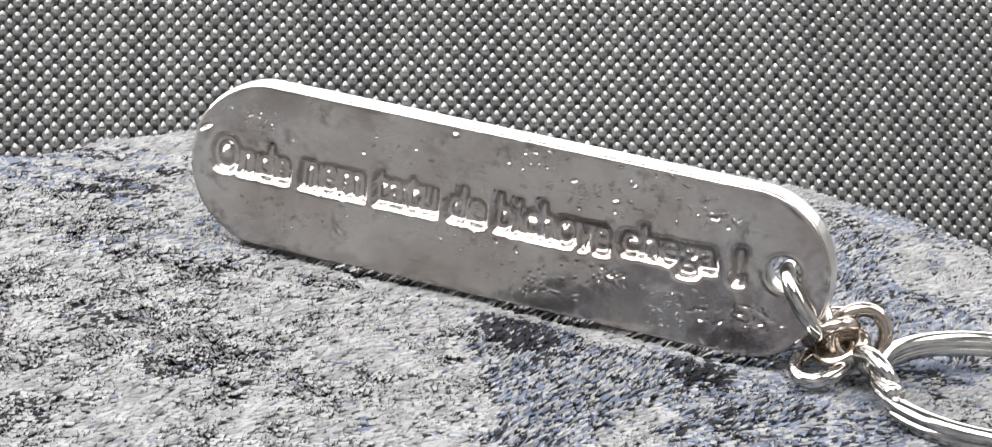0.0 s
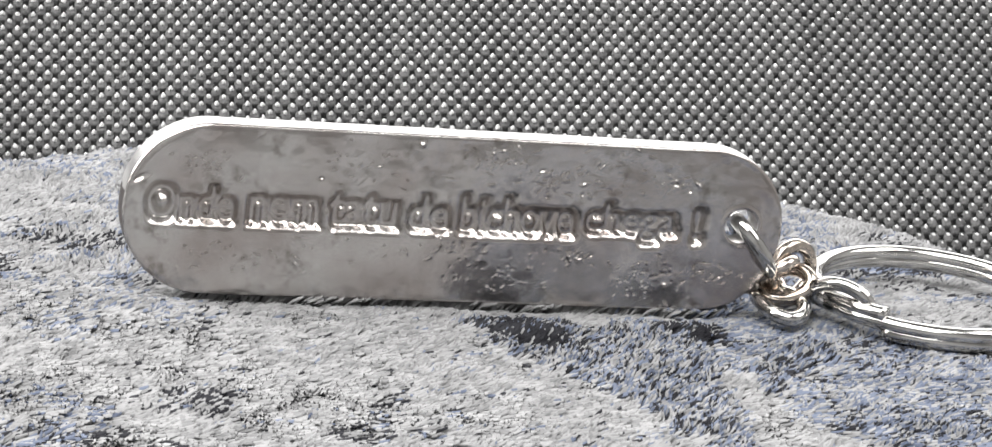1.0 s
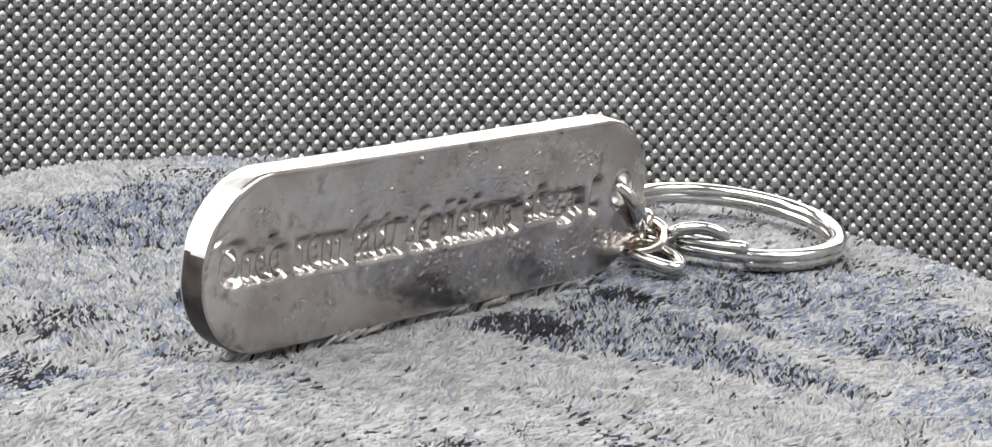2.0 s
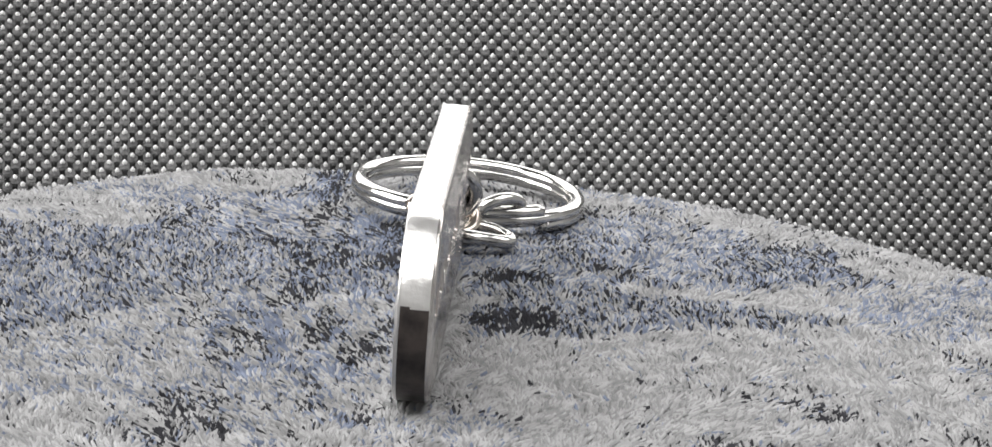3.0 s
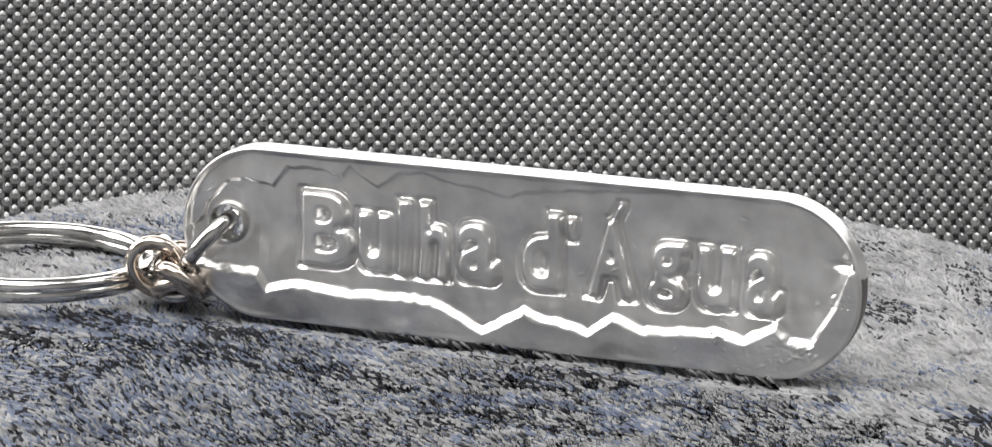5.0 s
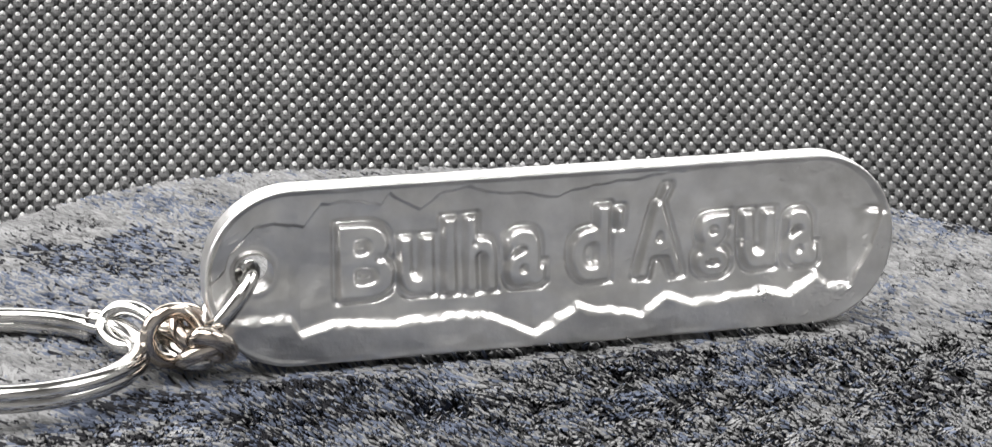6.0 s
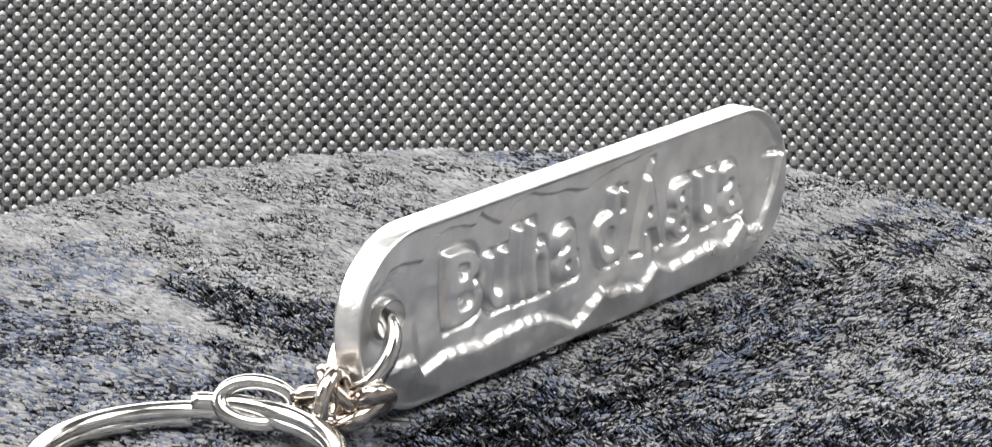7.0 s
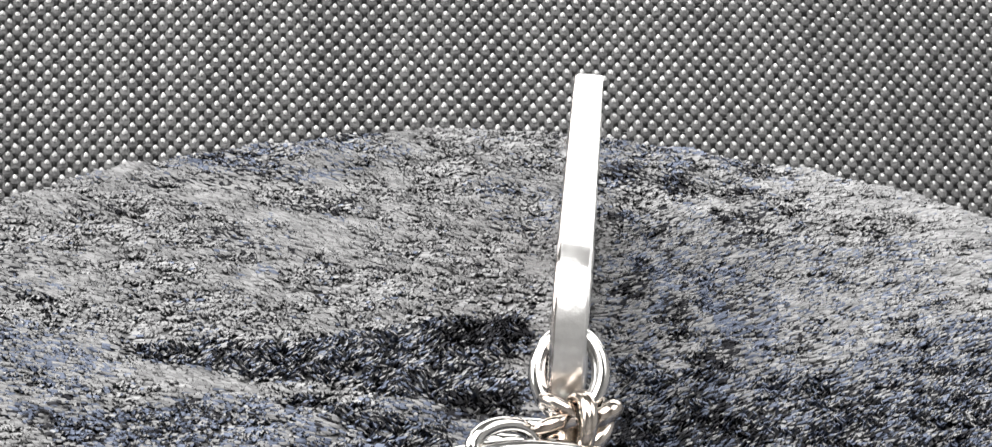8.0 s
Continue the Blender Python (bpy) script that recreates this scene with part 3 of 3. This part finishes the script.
def tag_mesh():
    flat = LONG / 2 - RAD
    ends = flat + RAD * np.sin(np.linspace(0, math.pi / 2, 120))
    xs = np.concatenate([-ends[::-1], np.linspace(-flat, flat, 560)[1:-1], ends])
    ys = np.concatenate([[-1, -0.994, -0.986, -0.976, -0.965], np.linspace(-0.955, 0.955, 180), [0.965, 0.976, 0.986, 0.994, 1]])
    over = np.clip(np.abs(xs) - flat, 0, RAD)
    half = TALL / 2 - RAD + np.sqrt(np.clip(RAD * RAD - over * over, 0, None))
    half = np.maximum(half, 0.00004)
    X = np.repeat(xs[:, None], len(ys), 1)
    Z = half[:, None] * ys[None] + TALL / 2
    # round the hole
    hx, hz = X - HOLE_X, Z - HOLE_Z
    q = np.hypot(hx, hz)
    snap = np.abs(q - HOLE_R) < 0.00007
    X = np.where(snap, HOLE_X + hx * HOLE_R / q, X)
    Z = np.where(snap, HOLE_Z + hz * HOLE_R / q, Z)
    # distance inside the outline, for the rounded rim
    cz = np.abs(Z - TALL / 2) - (TALL / 2 - RAD)
    cx = np.abs(X) - flat
    d = RAD - (np.hypot(np.maximum(cx, 0), np.maximum(cz, 0)) + np.minimum(np.maximum(cx, cz), 0))
    e = 0.00040
    k = np.clip((e - d) / e, 0, 1)
    drop = e * (1 - np.sqrt(np.clip(1 - k * k, 0, 1)))
    inner = ease((d - 0.0001) / 0.0007)
    front_y = THICK / 2 - drop + front_relief(X / MM, Z / MM) * MM * inner
    back_y = -THICK / 2 + drop - back_relief(X / MM, Z / MM) * MM * inner
    m, n = X.shape
    back = np.stack((X, back_y, Z), -1).reshape(-1, 3)
    front = np.stack((X, front_y, Z), -1).reshape(-1, 3)
    v = np.concatenate((back, front))
    i, j = np.meshgrid(np.arange(m - 1), np.arange(n - 1), indexing="ij")
    a = (i * n + j).ravel()
    fb = np.stack((a, a + n, a + n + 1, a + 1), 1)
    mid = back[fb].mean(1)
    fb = fb[np.hypot(mid[:, 0] - HOLE_X, mid[:, 2] - HOLE_Z) > HOLE_R - 0.00001]
    ff = fb[:, ::-1] + m * n
    loop = np.concatenate([np.arange(m) * n, np.arange(1, n) + (m - 1) * n, np.arange(m - 2, -1, -1) * n + n - 1, np.arange(n - 2, 0, -1)])
    nxt = np.roll(loop, -1)
    # the edge in three strips, slightly uneven
    base = len(v)
    rim = []
    for f in (0.33, 0.67):
        p = back[loop] * (1 - f) + front[loop] * f
        wav = 0.00005 * (smooth_noise(p[:, 0], p[:, 2], 900, 71 + int(f * 10)) - 0.5) + 0.00003
        out = np.stack((np.sign(p[:, 0]) * np.maximum(np.abs(p[:, 0]) - flat, 0), np.zeros(len(p)), p[:, 2] - TALL / 2), 1)
        out /= np.maximum(np.linalg.norm(out, axis=1, keepdims=True), 1e-9)
        rim.append(p + out * wav[:, None])
    c = len(loop)
    v = np.concatenate([v] + rim)
    r0, r1 = base + np.arange(c), base + c + np.arange(c)
    s0, s1 = np.roll(r0, -1), np.roll(r1, -1)
    fs = np.concatenate([np.stack((nxt, loop, r0, s0), 1), np.stack((s0, r0, r1, s1), 1), np.stack((s1, r1, loop + m * n, nxt + m * n), 1)])
    faces = np.concatenate((fb, ff, fs))
    # the edge of the free end has a dark reflection painted in below the notch
    rim_mid = v[fs].mean(1)
    ragged = 0.0006 * (smooth_noise(rim_mid[:, 1], rim_mid[:, 2], 1500, 77) - 0.5)
    black = (rim_mid[:, 0] < -LONG / 2 + 0.0075) & (rim_mid[:, 2] + ragged < 0.0102)
    cast = FIELD_MASK[0].reshape(-1)[fb].mean(1) > 0.6
    index = np.concatenate((np.zeros(len(fb)), np.where(cast, 2, 1), np.where(black, 3, 1)))
    ob = arrays("tag", v, faces, [PEWTER, EDGE, FIELD, DARK_REFLECTION], keychain, index=index)
    tagged(ob, "polished cast tag with raised lettering and a line of script cut in its back")
    # the wall of the hole
    bm = bmesh.new()
    prof = [(HOLE_R + 0.00012, -THICK / 2 - 0.00005), (HOLE_R - 0.00002, -THICK / 2 + 0.0002), (HOLE_R - 0.00004, 0.0), (HOLE_R + 0.00006, THICK / 2 - 0.0003)]
    rings = [[bm.verts.new((HOLE_X + r * math.cos(2 * math.pi * q / 48), y, HOLE_Z + r * math.sin(2 * math.pi * q / 48))) for q in range(48)] for r, y in prof]
    for ra, rb in zip(rings, rings[1:]):
        for q in range(48):
            bm.faces.new((ra[q], ra[(q + 1) % 48], rb[(q + 1) % 48], rb[q]))
    part("hole_wall", bm, EDGE, ob)


tag_mesh()


def oval(centre, along, across, a, b, turns=1.0, rise=None, n=56, bend=0.0):
    """Points of an oval loop; rise lifts it along its normal over its turns."""
    c, u, v = Vector(centre), Vector(along).normalized(), Vector(across).normalized()
    w = u.cross(v)
    pts = []
    for k in range(n if rise is None else int(n * turns) + 1):
        q = 2 * math.pi * k / n
        lift = 0 if rise is None else rise * k / (n * turns)
        pts.append((c + u * a * math.cos(q) + v * b * math.sin(q) + w * (lift + bend * math.cos(2 * q))) * MM)
    return pts


def links():
    wire = 0.80 * MM
    part("jump_ring", tube(oval((32.3, 0.2, 6.7), (0.64, 0.02, -0.77), (0, 1, 0), 3.8, 2.8), wire * 1.05, 12, True, up=Vector((0.77, 0, 0.64))), CHROME, keychain, "small plated steel ring through the hole")
    part("chain_link", tube(oval((37.6, 1.2, 4.0), (0.85, 0.35, 0.25), (-0.2, 0.1, 1), 2.7, 2.6), wire * 0.95, 12, True, up=Vector((0.3, -1, 0.1))), BROWN_CHROME, keychain, "small chrome link with painted brown reflections standing upright")
    part("chain_link", tube(oval((35.2, -2.4, 1.5), (0.12, 1, 0.02), (1, -0.12, 0.05), 4.4, 2.3, bend=0.25), wire, 12, True), CHROME, keychain, "small bright link lying flat")
    part("chain_link", tube(oval((36.4, -0.6, 3.0), (0.75, -0.6, 0.2), (0.4, 0.6, 0.65), 2.6, 2.0), wire, 12, True, up=Vector((0.3, 0.4, -0.8))), BROWN_CHROME, keychain, "small chrome link with painted brown reflections lying tilted")
    part("chain_link", tube(oval((35.6, 0.3, 4.2), (0.3, 0.8, -0.3), (0.75, -0.2, 0.65), 2.3, 1.9), wire * 0.9, 12, True, up=Vector((0.6, 0.4, -0.6))), BROWN_CHROME, keychain, "small chrome link with painted brown reflections lying tilted")
    part("chain_link", tube(oval((34.2, 2.9, 3.3), (0.5, 0.55, 0.65), (0.8, -0.5, -0.1), 2.1, 1.5), wire * 1.1, 12, True, up=Vector((0.3, 0.6, -0.7))), BROWN_CHROME, keychain, "small chrome link with painted brown reflections against the lettered face")
    part("chain_link", tube(oval((34.9, 2.2, 2.5), (0.9, -0.1, -0.35), (0.1, 0.8, 0.3), 2.2, 1.6), wire, 12, True, up=Vector((0.3, -0.2, 0.9))), BROWN_CHROME, keychain, "small chrome link with painted brown reflections lying tilted")
    part("chain_link", tube(oval((40.9, -4.8, 3.1), (0.62, -0.78, 0.08), (-0.45, -0.35, 0.75), 3.3, 1.9, bend=0.15), wire * 0.95, 12, True, up=Vector((0.75, 0.6, 0.3))), CHROME, keychain, "small bright link round the split ring")


def split_ring(cx, cy, cz):
    pts = []
    for k in range(201):
        a = 2 * math.pi * 2 * k / 200 - 2.4
        x, y = 12.9 * math.cos(a), 12.9 * math.sin(a)
        pts.append(Vector((cx + x, cy + y, cz + 1.75 * k / 200 + 0.03 * x + 0.02 * y)) * MM)
    part("split_ring", tube(pts, 0.95 * MM, 14, flat=0.90), CHROME, keychain, "flattened plated steel split ring of two turns")


links()
split_ring(53.4, -1.1, 1.6)


# ---------------------------------------------------------------- movement
def motions():
    times = [0.25 * k for k in range(33)]
    walk(display, [(t, pose(0, 0, 0, 0, 0, SPIN * t)) for t in times])
    walk(keychain, [(t, pose(0, 0, 0, 0, 0, SPIN * t) @ TAG0) for t in times])


motions()
